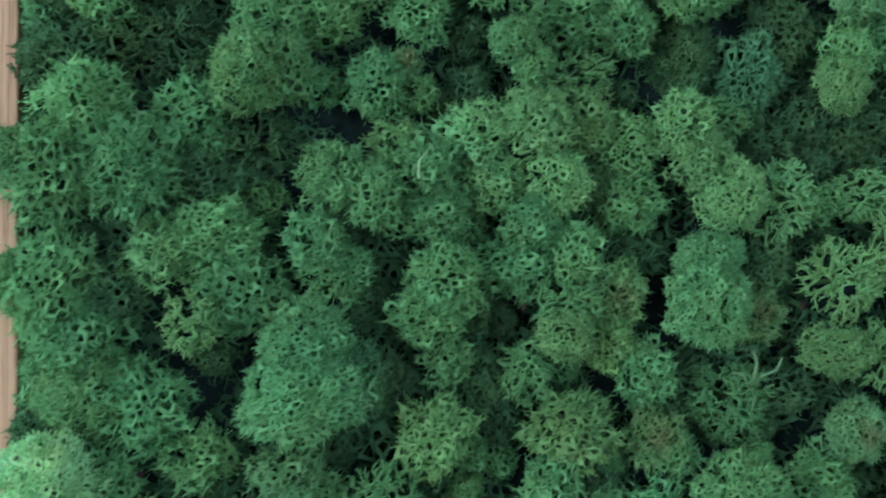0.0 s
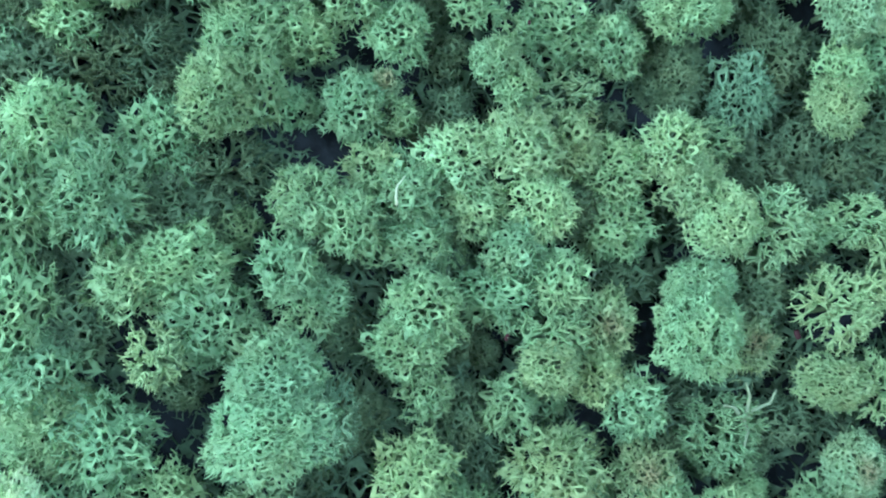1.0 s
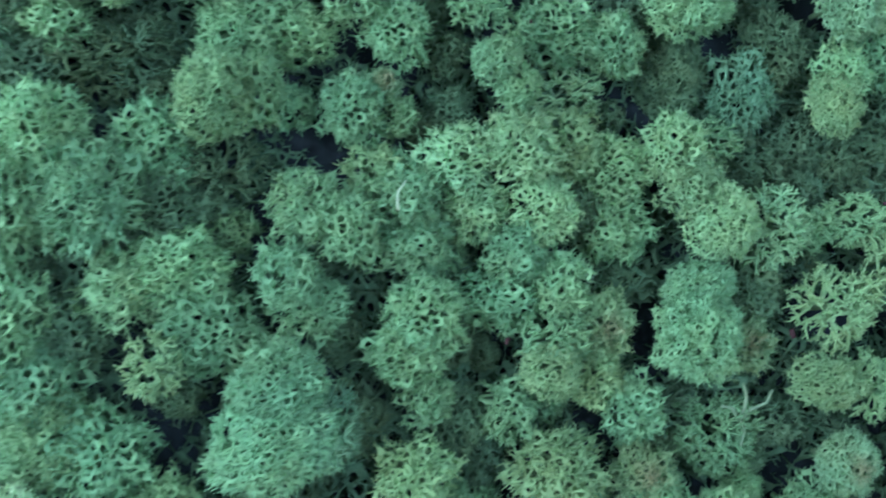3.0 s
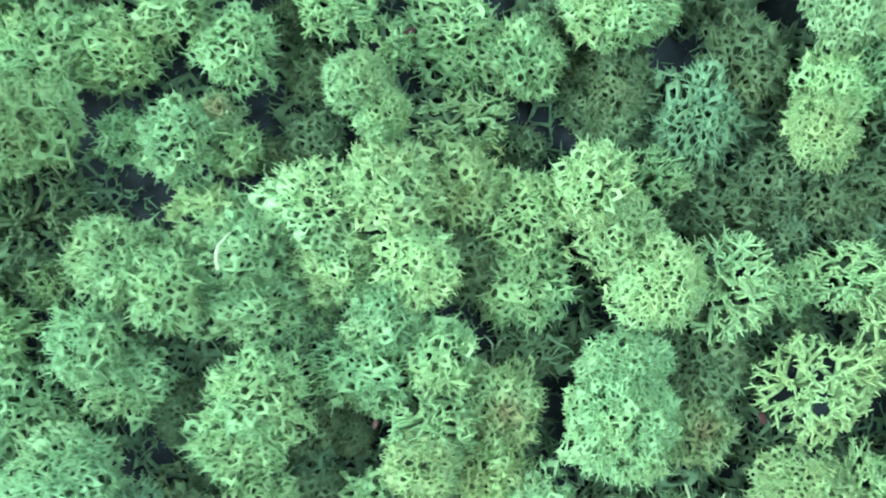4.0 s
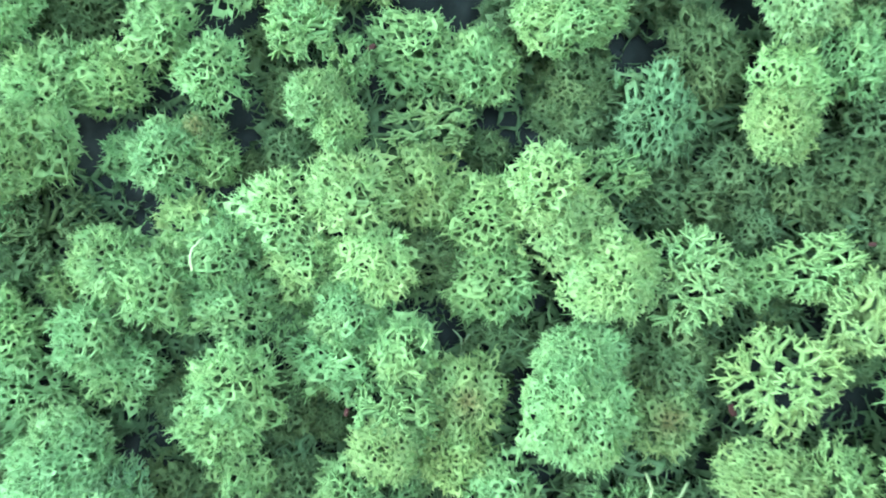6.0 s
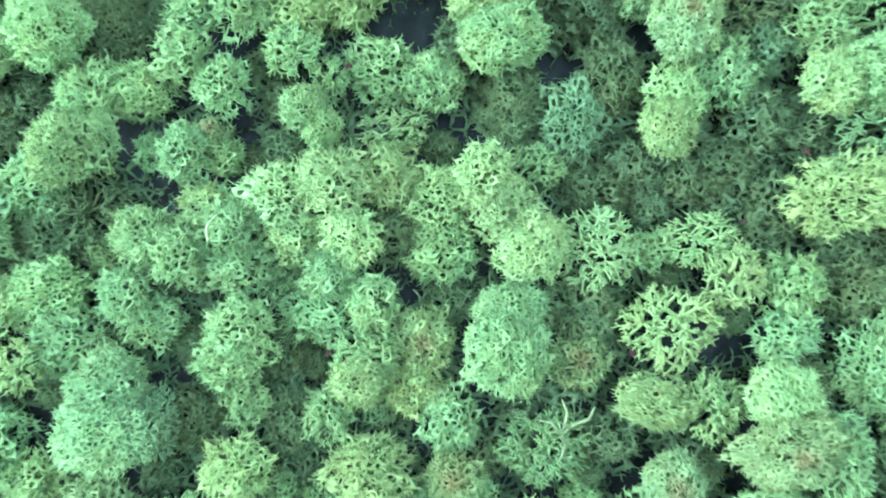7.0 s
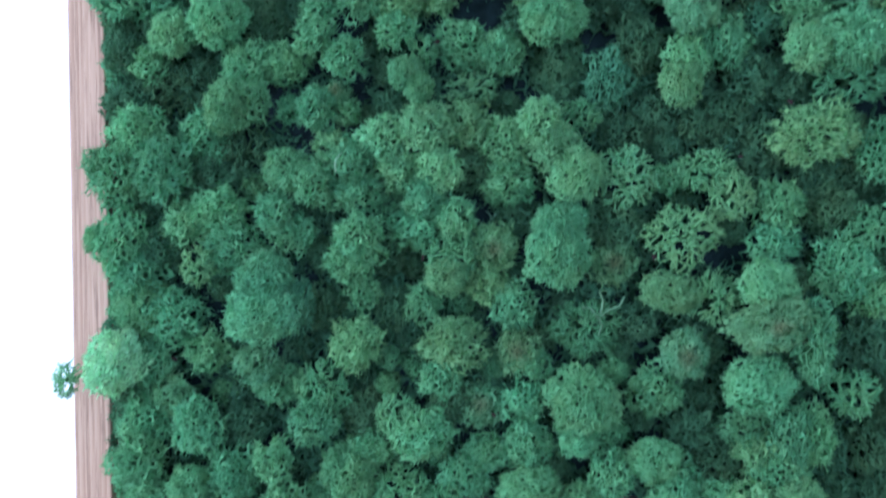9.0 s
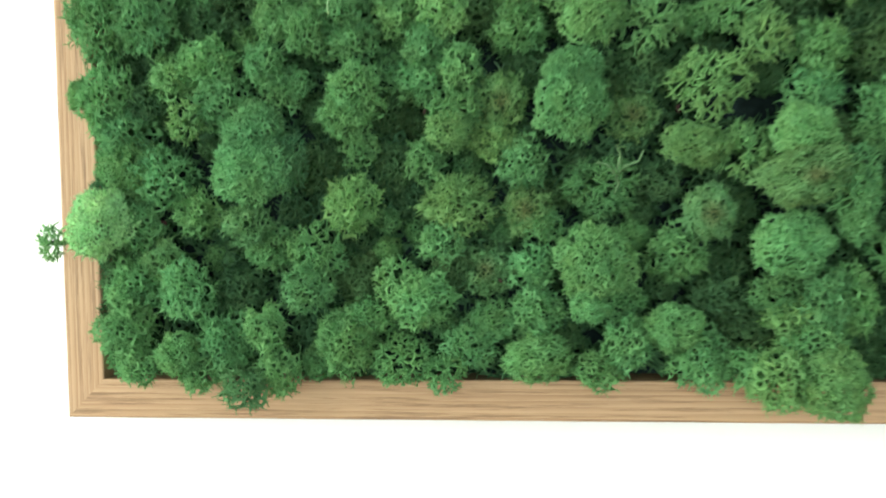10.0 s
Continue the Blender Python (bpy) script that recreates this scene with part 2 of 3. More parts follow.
def web(rng, r, spacing, width, drop, rough, shell, openness, low, tear, shift):
    """A lace shell: a net of branches round rounded pores. Returns its knots, their outward ways, and vertices and faces."""
    count = max(24, int(4 * math.pi * r * r / (0.87 * spacing ** 2)))
    d = spread_dirs(rng, count, -1.0)
    d = unit(d + rng.normal(0, 0.30 * spacing / r, d.shape))
    tri = hull_faces(d)
    way = unit(d[tri].mean(1))
    stray = unit(way + rng.normal(0, 0.16 * spacing / r, way.shape))
    knots = stray * (r * shell(way) * (1 + rng.normal(0, rough, len(way))))[:, None]
    cell, knot = tri.ravel(), np.repeat(np.arange(len(tri)), 3)
    torn = np.array([noise.noise(tuple(p)) > tear for p in (d * (r / 0.0042) + shift).tolist()])
    keep = (d[cell][:, 2] > low) & ~torn[cell]
    cell, knot = cell[keep], knot[keep]
    axis = d[cell]
    u = unit(np.cross(axis, np.array([[0.31, 0.22, 0.93]])))
    v = np.cross(axis, u)
    angle = np.arctan2((way[knot] * v).sum(1), (way[knot] * u).sum(1))
    order = np.lexsort((angle, cell))
    cell, knot = cell[order], knot[order]
    ids, first, number = np.unique(cell, return_index=True, return_counts=True)
    group = np.repeat(np.arange(len(ids)), number)
    nxt = np.arange(len(cell)) + 1
    nxt[first + number - 1] = first
    rim = knots[knot]
    middle = np.stack([np.bincount(group, rim[:, k]) for k in range(3)], 1) / number[:, None]
    off = rim - middle[group]
    size = np.linalg.norm(off, axis=1)
    mean = np.bincount(group, size) / number
    hole = np.clip(1 - width * 0.5 / (mean * 0.9), 0.12, 0.82) * rng.uniform(0.6, 1.12, len(ids)) * openness(d[ids])
    hole = np.clip(hole, 0.05, 0.70)
    inner = middle[group] + off / size[:, None] * ((0.45 * size + 0.55 * mean[group]) * hole[group])[:, None]
    inner -= d[cell] * drop
    k = len(knots)
    here = k + np.arange(len(cell))
    faces = np.concatenate([np.stack([knot, knot[nxt], here[nxt]], 1), np.stack([knot, here[nxt], here], 1)])
    verts = np.concatenate([knots, inner])
    used = np.unique(knot)
    renumber = np.full(len(verts), -1)
    live = np.concatenate([used, here])
    renumber[live] = np.arange(len(live))
    return knots[used], way[used], (verts[live], renumber[faces])


def twigs(rng, base, way, number, reach, width, spread, forked):
    """Short tapered ends that fan out from the knots; the forked ones part into two or three tips."""
    pieces = []
    u = unit(np.cross(way, rng.normal(0, 1, base.shape)))
    v = np.cross(way, u)
    turn0 = rng.uniform(0, 6.28, len(base))
    for k in range(number):
        some = rng.uniform(size=len(base)) < 0.85
        turn = (turn0 + k * 2 * math.pi / number + rng.normal(0, 0.5, len(base)))[:, None]
        lean = rng.uniform(0.25, spread, (len(base), 1))
        go = unit(way + lean * (u * np.cos(turn) + v * np.sin(turn)))[some]
        m = len(go)
        start = base[some] - go * width * 0.6
        far = base[some] + go * (reach * rng.uniform(0.5, 1.35, (m, 1)))
        if k >= forked:
            pieces.append(tubes(start, far, np.full(m, width * 0.5), None, 3))
            continue
        pieces.append(tubes(start, far, np.full(m, width * 0.58), np.full(m, width * 0.40), 3))
        aside = unit(np.cross(go, rng.normal(0, 1, go.shape)))
        for side in (1, -1):
            tip = unit(go + side * aside * rng.uniform(0.55, 1.1, (m, 1)) + 0.3 * rng.normal(0, 1, go.shape))
            pieces.append(tubes(far - tip * width * 0.25, far + tip * (reach * rng.uniform(0.35, 0.85, (m, 1))), np.full(m, width * 0.44), None, 3))
    return pieces


def lichen(seed, r, spacing, width, rough, lobing, gape, tear, number, forked, reach):
    """The two meshes of a clump of radius r, its dome towards +Z: crown, stalk."""
    rng = np.random.default_rng(seed)
    shift = rng.uniform(0, 50, 3)

    def field(d, scale):
        return np.array([noise.noise(tuple(p)) for p in (d * scale + shift).tolist()])

    def shell(d):
        return 1 + lobing * field(d, 1.7) + lobing * 0.75 * field(d, r / 0.0042)

    def openness(d):
        return gape * (1 + 0.75 * field(d, r / 0.006))

    crown, stalk = [], []
    knots, way, lace = web(rng, r * 0.93, spacing, width, width * 1.0, rough, shell, openness, -0.04, tear, shift + 7)
    crown.append(lace)
    crown += twigs(rng, knots, way, number, reach, width * 0.54, 1.5, forked)
    deep, _, lace = web(rng, r * 0.74, spacing * 1.45, width * 1.2, width, rough, shell, openness, -0.05, tear + 0.15, shift + 19)
    crown.append(lace)
    # branches that carry the lace
    bough = unit(spread_dirs(rng, max(8, len(deep) // 7), -0.2)) * r * 0.42
    link = nearest(deep, bough)
    m = len(deep)
    stalk.append(tubes(bough[link], deep, np.full(m, width * 0.62), np.full(m, width * 0.45), 3))
    m = len(bough)
    foot = np.array([[0.0, 0.0, -1.25 * r]])
    stalk.append(tubes(np.repeat(foot * 0.4, m, 0), bough, np.full(m, width * 0.9), np.full(m, width * 0.62), 4))
    stalk.append(tubes(foot, foot * 0.35, np.full(1, width * 1.6), np.full(1, width * 1.4), 5))
    return joined("crown", crown, TIPS), joined("stalk", stalk, SHADED_STALKS)


def antler(seed, r, fine):
    """The two meshes of an open clump: thick smooth branches that fork towards the dome. fine: width of the last branches."""
    rng = np.random.default_rng(seed)
    shift = rng.uniform(0, 50, 3)
    layers = [np.array([[0.0, 0.0, -0.25 * r]])]
    scale = (r / 0.0135) ** 2
    for number, share, low, jit in ((6, 0.42, 0.0, 0.10), (int(24 * scale) + 4, 0.68, -0.05, 0.08), (int(95 * scale) + 8, 0.87, -0.12, 0.06), (int(280 * scale) + 20, 1.0, -0.15, 0.05)):
        d = spread_dirs(rng, number, low)
        d = unit(d + rng.normal(0, 0.55 / math.sqrt(number), d.shape))
        if share > 0.8:
            d = d[[noise.noise(tuple(p)) < 0.22 for p in (d * 2.6 + shift).tolist()]]
        wave = np.array([noise.noise(tuple(p)) for p in (d * 1.8 + shift).tolist()])
        layers.append(d * (r * share * (1 + 0.35 * wave + rng.normal(0, jit, len(d))))[:, None])
    widths = (2.1, 1.9, 1.6, 1.25, 0.85)
    crown, stalk = [], []
    for k in range(4):
        parent, child = layers[k], layers[k + 1]
        link = nearest(child, parent)
        start = parent[link]
        before = unit(start - np.array([[0.0, 0.0, -0.9 * r]]))
        span_of = np.linalg.norm(child - start, axis=1, keepdims=True)
        bend = start + 0.5 * (child - start) + before * span_of * 0.16 + rng.normal(0, 0.05, child.shape) * span_of
        m = len(child)
        wide = rng.uniform(0.85, 1.15, m) * fine * 0.5
        sides = 5 if k < 3 else 4
        into = stalk if k == 0 else crown
        into.append(tubes(start, bend, wide * widths[k], wide * (widths[k] * 0.4 + widths[k + 1] * 0.6), sides))
        into.append(tubes(bend - 0.15 * (bend - start), child, wide * (widths[k] * 0.4 + widths[k + 1] * 0.6), wide * widths[k + 1], sides))
    tips = layers[4]
    crown += twigs(rng, tips, unit(tips + np.array([[0, 0, 0.35 * r]])), 3, 0.00145, fine * 0.85, 1.3, 2)
    crown += twigs(rng, layers[3], unit(layers[3]), 2, 0.0019, fine * 0.95, 1.5, 1)
    foot = np.array([[0.0, 0.0, -1.25 * r]])
    stalk.append(tubes(foot, layers[0], np.full(1, fine * 1.5), np.full(1, fine * 1.2), 5))
    return joined("crown", crown, TIPS), joined("stalk", stalk, SHADED_STALKS)


# spacing of the pores, branch width, roughness, lobing, width of the pores, tears, ends at a knot, forked ones, their length
KINDS = {
    "dense": (0.00205, 0.00080, 0.046, 0.22, 0.82, 0.32, 3, 1, 0.00128),
    "plain": (0.00250, 0.00082, 0.070, 0.36, 0.92, 0.20, 3, 1, 0.00165),
}
FINE = {
    "dense": (0.00190, 0.00072, 0.046, 0.22, 0.84, 0.32, 3, 1, 0.00118),
    "plain": (0.00232, 0.00074, 0.070, 0.36, 0.94, 0.20, 3, 1, 0.00152),
}
SIZES = (0.0095, 0.0135, 0.0190)
FORMS = {}
for grade, table in enumerate((KINDS, FINE)):
    for number, (kind, values) in enumerate(table.items()):
        for s, radius in enumerate(SIZES):
            FORMS[kind, s, grade] = [lichen(5000 * grade + 1000 * number + 100 * s + v, radius, *values) for v in range(5)]
for s, radius in enumerate(SIZES):
    FORMS["open", s, 0] = FORMS["open", s, 1] = [antler(2000 + 100 * s + v, radius, 0.00088) for v in range(6)]
LOW_FORMS = [lichen(9000 + v, SIZES[0], 0.0040, 0.00105, 0.09, 0.45, 1.05, 0.22, 1, 1, 0.0022) for v in range(6)]
OUTER_FORMS = [lichen(9500 + v, SIZES[0], 0.0034, 0.00120, 0.07, 0.40, 0.9, 0.30, 1, 0, 0.0018) for v in range(4)]

WORDS = {
    GREEN: "mid-green preserved reindeer moss clump",
    LIME: "yellowish-green preserved reindeer moss clump",
    PALE: "pale yellow-green reindeer moss clump",
    TEAL: "bluish-green preserved reindeer moss clump",
    SHADED_GREEN: "green preserved reindeer moss clump, dye darkened for shade,",
    LIT_MINT: "mint-green reindeer moss overhanging the frame, dye brightened for extra light,",
    RUST: "brownish-topped green reindeer moss clump",
}
FORM_WORDS = {"dense": "with a tight rounded dome", "plain": "with loose bushy tips", "open": "with open antler-like branches"}
dice = random.Random(7)
PLACED = []


def moss(x, z, top, rx, rz, kind, dye, group="moss clumps in the frame"):
    """A clump whose dome rises to top in front of the frame's face."""
    PLACED.append((x, z, rx, rz, top))
    mean = math.sqrt(rx * rz)
    s = min(range(3), key=lambda i: abs(math.log(SIZES[i] / mean)))
    grade = 1 if 0.11 < x < 0.345 and 1.43 < z < 1.575 else 0
    crown, stalk = dice.choice(FORMS[kind, s, grade])
    deep = min(max(mean * 1.0, 0.010), 0.018)
    clump = new("moss_clump")
    clump.matrix_basis = pose(x, -top + deep, z, 90 + dice.uniform(-12, 12), dice.uniform(-12, 12), 0) @ Matrix.Diagonal((rx / SIZES[s], rz / SIZES[s], deep / SIZES[s], 1))
    spin = pose(0, 0, 0, 0, 0, dice.uniform(0, 360))
    vary = dice.uniform(0.86, 1.14)
    warm = dice.uniform(0.95, 1.06)
    for name, me in (("crown", crown), ("stalk", stalk)):
        ob = new(name, me)
        ob.parent = clump
        ob.matrix_basis = spin
        ob.color = (dye[0] * vary * warm, dye[1] * vary, dye[2] * vary / warm, 1.0)
        if dye is RUST and name == "crown":
            ob.material_slots[0].link = "OBJECT"
            ob.material_slots[0].material = SCORCHED
    return tagged(clump, WORDS[dye] + " " + FORM_WORDS[kind], "moss", group)


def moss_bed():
    """The uneven layer of moss on the board, under the clumps, coloured near-black for shade."""
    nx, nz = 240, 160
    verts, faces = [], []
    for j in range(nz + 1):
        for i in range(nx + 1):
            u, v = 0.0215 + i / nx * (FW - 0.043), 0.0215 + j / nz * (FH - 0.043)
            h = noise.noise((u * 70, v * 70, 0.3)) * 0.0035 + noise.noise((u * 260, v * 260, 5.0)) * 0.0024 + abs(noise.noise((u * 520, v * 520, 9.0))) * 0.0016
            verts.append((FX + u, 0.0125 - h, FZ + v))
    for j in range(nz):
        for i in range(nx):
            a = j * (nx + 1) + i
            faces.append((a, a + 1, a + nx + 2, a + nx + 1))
    ob = mesh_object("moss_bed", verts, faces, BED_SHADE, None, True)
    return tagged(ob, "flattened moss layer on the backing board, near-black for gap shade", "moss", kind="stuff")


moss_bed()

# clumps one by one
moss(0.0367, 1.5941, 0.020, 0.0211, 0.0169, "open", GREEN)
moss(0.0554, 1.6036, 0.010, 0.0158, 0.0101, "dense", SHADED_GREEN)
moss(0.0877, 1.5757, 0.032, 0.0155, 0.0174, "dense", GREEN)
moss(0.0635, 1.5684, 0.027, 0.0121, 0.0121, "dense", LIME)
moss(0.1051, 1.5816, 0.012, 0.0142, 0.0185, "dense", SHADED_GREEN)
moss(0.1176, 1.6017, 0.020, 0.0168, 0.0084, "plain", GREEN)
moss(0.1386, 1.5845, 0.014, 0.0113, 0.0099, "plain", GREEN)
moss(0.1377, 1.5653, 0.024, 0.0110, 0.0105, "plain", GREEN)
moss(0.1507, 1.5546, 0.020, 0.0117, 0.0117, "plain", GREEN)
moss(0.1613, 1.5873, 0.022, 0.0125, 0.0152, "plain", GREEN)
moss(0.1785, 1.5829, 0.016, 0.0140, 0.0112, "plain", LIME)
moss(0.2013, 1.5915, 0.018, 0.0125, 0.0167, "plain", LIME)
moss(0.1790, 1.5660, 0.022, 0.0105, 0.0097, "open", GREEN)
moss(0.1836, 1.5441, 0.028, 0.0087, 0.0087, "dense", GREEN)
moss(0.1902, 1.5358, 0.028, 0.0076, 0.0087, "dense", GREEN)
moss(0.1923, 1.5554, 0.018, 0.0070, 0.0083, "open", GREEN)
moss(0.2143, 1.5610, 0.014, 0.0171, 0.0128, "plain", GREEN)
moss(0.2170, 1.5385, 0.008, 0.0125, 0.0085, "open", PALE)
moss(0.2326, 1.5548, 0.016, 0.0111, 0.0125, "plain", GREEN)
moss(0.2521, 1.5894, 0.030, 0.0175, 0.0162, "dense", LIME)
moss(0.2586, 1.5722, 0.028, 0.0189, 0.0149, "dense", GREEN)
moss(0.2427, 1.5699, 0.010, 0.0113, 0.0113, "plain", SHADED_GREEN)
moss(0.2292, 1.5995, 0.012, 0.0085, 0.0085, "plain", GREEN)
moss(0.2623, 1.5489, 0.006, 0.0171, 0.0171, "dense", SHADED_GREEN)
moss(0.2867, 1.5405, 0.014, 0.0128, 0.0165, "plain", TEAL)
moss(0.2936, 1.5856, 0.010, 0.0141, 0.0141, "plain", SHADED_GREEN)
moss(0.3126, 1.5924, 0.014, 0.0139, 0.0125, "plain", GREEN)
moss(0.3280, 1.5766, 0.030, 0.0147, 0.0182, "dense", RUST)
moss(0.3022, 1.5577, 0.014, 0.0134, 0.0161, "plain", SHADED_GREEN)
moss(0.3513, 1.5860, 0.018, 0.0151, 0.0151, "open", SHADED_GREEN)
moss(0.3728, 1.5904, 0.015, 0.0138, 0.0138, "open", SHADED_GREEN)
moss(0.3447, 1.5568, 0.020, 0.0123, 0.0150, "plain", GREEN)
moss(0.3242, 1.5479, 0.023, 0.0113, 0.0135, "plain", GREEN)
moss(0.3213, 1.5358, 0.023, 0.0108, 0.0129, "dense", LIME)
moss(0.3588, 1.5399, 0.012, 0.0139, 0.0153, "plain", SHADED_GREEN)
moss(0.3628, 1.5696, 0.010, 0.0140, 0.0140, "plain", TEAL)
moss(0.3856, 1.5732, 0.016, 0.0165, 0.0124, "plain", GREEN)
moss(0.3895, 1.5902, 0.014, 0.0152, 0.0111, "plain", GREEN)
moss(0.3835, 1.5514, 0.028, 0.0128, 0.0134, "dense", LIME)
moss(0.4047, 1.5536, 0.034, 0.0197, 0.0163, "dense", GREEN)
moss(0.4065, 1.5350, 0.022, 0.0170, 0.0100, "open", GREEN)
moss(0.4123, 1.5871, 0.018, 0.0164, 0.0123, "open", GREEN)
moss(0.4273, 1.5793, 0.020, 0.0122, 0.0136, "open", LIME)
moss(0.4302, 1.5410, 0.014, 0.0138, 0.0100, "plain", SHADED_GREEN)
moss(0.3793, 1.5359, 0.008, 0.0168, 0.0126, "plain", SHADED_GREEN)
moss(0.3457, 1.5226, 0.008, 0.0126, 0.0112, "plain", SHADED_GREEN)
moss(0.3146, 1.5230, 0.010, 0.0140, 0.0126, "plain", SHADED_GREEN)
moss(0.3288, 1.5173, 0.008, 0.0112, 0.0112, "plain", SHADED_GREEN)
moss(0.3845, 1.5081, 0.033, 0.0205, 0.0155, "plain", LIME)
moss(0.4243, 1.5007, 0.016, 0.0137, 0.0164, "plain", GREEN)
moss(0.0312, 1.5620, 0.012, 0.0114, 0.0143, "dense", SHADED_GREEN)
moss(0.0456, 1.5559, 0.012, 0.0114, 0.0114, "plain", GREEN)
moss(0.0359, 1.5392, 0.010, 0.0129, 0.0115, "plain", SHADED_GREEN)
moss(0.0546, 1.5423, 0.006, 0.0145, 0.0130, "open", SHADED_GREEN)
moss(0.0693, 1.5477, 0.006, 0.0130, 0.0116, "open", SHADED_GREEN)
moss(0.1007, 1.5513, 0.022, 0.0139, 0.0139, "plain", GREEN)
moss(0.0924, 1.5291, 0.031, 0.0125, 0.0140, "dense", GREEN)
moss(0.1049, 1.5336, 0.024, 0.0098, 0.0125, "plain", GREEN)
moss(0.1190, 1.5527, 0.018, 0.0124, 0.0114, "plain", GREEN)
moss(0.1465, 1.5365, 0.015, 0.0065, 0.0060, "plain", RUST)
moss(0.1359, 1.5288, 0.018, 0.0117, 0.0126, "plain", GREEN)
moss(0.1505, 1.5276, 0.014, 0.0084, 0.0079, "plain", GREEN)
moss(0.0412, 1.5192, 0.022, 0.0139, 0.0134, "plain", GREEN)
moss(0.0554, 1.4977, 0.026, 0.0160, 0.0165, "plain", GREEN)
moss(0.0310, 1.4970, 0.022, 0.0139, 0.0167, "plain", GREEN)
moss(0.0206, 1.5017, 0.018, 0.0079, 0.0090, "plain", LIME)
moss(0.0741, 1.5167, 0.012, 0.0142, 0.0142, "plain", GREEN)
moss(0.0782, 1.4969, 0.008, 0.0172, 0.0129, "plain", SHADED_GREEN)
moss(0.0916, 1.5084, 0.004, 0.0159, 0.0145, "open", SHADED_GREEN)
moss(0.1210, 1.4981, 0.022, 0.0124, 0.0124, "plain", GREEN)
moss(0.1339, 1.4895, 0.024, 0.0110, 0.0115, "plain", GREEN)
moss(0.1530, 1.4988, 0.022, 0.0132, 0.0132, "plain", GREEN)
moss(0.1436, 1.5078, 0.016, 0.0112, 0.0098, "plain", LIME)
moss(0.1552, 1.4837, 0.020, 0.0138, 0.0105, "plain", GREEN)
moss(0.1723, 1.5110, 0.021, 0.0152, 0.0125, "plain", PALE)
moss(0.1926, 1.5153, 0.028, 0.0140, 0.0140, "plain", PALE)
moss(0.2003, 1.4963, 0.026, 0.0114, 0.0122, "plain", PALE)
moss(0.1774, 1.4958, 0.018, 0.0125, 0.0111, "plain", LIME)
moss(0.2139, 1.5189, 0.018, 0.0125, 0.0125, "plain", LIME)
moss(0.2189, 1.4969, 0.010, 0.0155, 0.0141, "plain", SHADED_GREEN)
moss(0.2318, 1.5104, 0.014, 0.0154, 0.0126, "plain", LIME)
moss(0.2342, 1.4908, 0.012, 0.0154, 0.0140, "plain", GREEN)
moss(0.2510, 1.5172, 0.024, 0.0131, 0.0131, "plain", LIME)
moss(0.2574, 1.5033, 0.026, 0.0135, 0.0122, "plain", LIME)
moss(0.2676, 1.4907, 0.030, 0.0145, 0.0139, "dense", LIME)
moss(0.2715, 1.5215, 0.013, 0.0110, 0.0084, "open", GREEN)
moss(0.2941, 1.4892, 0.022, 0.0142, 0.0142, "open", PALE)
moss(0.2955, 1.5126, 0.006, 0.0170, 0.0113, "plain", SHADED_GREEN)
moss(0.2912, 1.4674, 0.010, 0.0154, 0.0140, "plain", SHADED_GREEN)
moss(0.3163, 1.4893, 0.012, 0.0097, 0.0084, "plain", GREEN)
moss(0.3334, 1.4929, 0.016, 0.0138, 0.0096, "open", LIME)
moss(0.3458, 1.4774, 0.024, 0.0108, 0.0113, "open", PALE)
moss(0.3227, 1.4589, 0.024, 0.0167, 0.0140, "open", PALE)
moss(0.3588, 1.4914, 0.008, 0.0126, 0.0098, "plain", SHADED_GREEN)
moss(0.3675, 1.5053, 0.008, 0.0140, 0.0140, "plain", SHADED_GREEN)
moss(0.3704, 1.4743, 0.018, 0.0131, 0.0142, "plain", GREEN)
moss(0.3678, 1.4552, 0.016, 0.0123, 0.0096, "plain", GREEN)
moss(0.4121, 1.4933, 0.006, 0.0168, 0.0168, "plain", SHADED_GREEN)
moss(0.3902, 1.4882, 0.005, 0.0112, 0.0112, "plain", SHADED_GREEN)
moss(0.3982, 1.4711, 0.012, 0.0138, 0.0138, "plain", SHADED_GREEN)
moss(0.4143, 1.4599, 0.018, 0.0136, 0.0109, "open", GREEN)
moss(0.4023, 1.4412, 0.020, 0.0162, 0.0176, "plain", GREEN)
moss(0.4272, 1.4403, 0.012, 0.0124, 0.0151, "plain", SHADED_GREEN)
moss(0.2595, 1.4675, 0.025, 0.0141, 0.0114, "dense", GREEN)
moss(0.2583, 1.4521, 0.030, 0.0169, 0.0187, "dense", GREEN)
moss(0.1913, 1.4816, 0.020, 0.0116, 0.0116, "plain", GREEN)
moss(0.1877, 1.4664, 0.014, 0.0168, 0.0140, "plain", GREEN)
moss(0.2078, 1.4703, 0.022, 0.0104, 0.0115, "plain", GREEN)
moss(0.2046, 1.4511, 0.020, 0.0124, 0.0096, "open", GREEN)
moss(0.2020, 1.4404, 0.024, 0.0109, 0.0095, "dense", LIME)
moss(0.2266, 1.4546, 0.014, 0.0117, 0.0134, "plain", RUST)
moss(0.2353, 1.4698, 0.004, 0.0114, 0.0086, "plain", SHADED_GREEN)
moss(0.1574, 1.4603, 0.026, 0.0142, 0.0131, "plain", GREEN)
moss(0.1523, 1.4479, 0.022, 0.0138, 0.0110, "plain", GREEN)
moss(0.1586, 1.4325, 0.020, 0.0083, 0.0088, "plain", GREEN)
moss(0.1694, 1.4509, 0.006, 0.0114, 0.0128, "plain", SHADED_GREEN)
moss(0.1137, 1.4747, 0.022, 0.0105, 0.0111, "plain", GREEN)
moss(0.1218, 1.4648, 0.016, 0.0126, 0.0112, "plain", GREEN)
moss(0.0808, 1.4767, 0.016, 0.0183, 0.0141, "plain", GREEN)
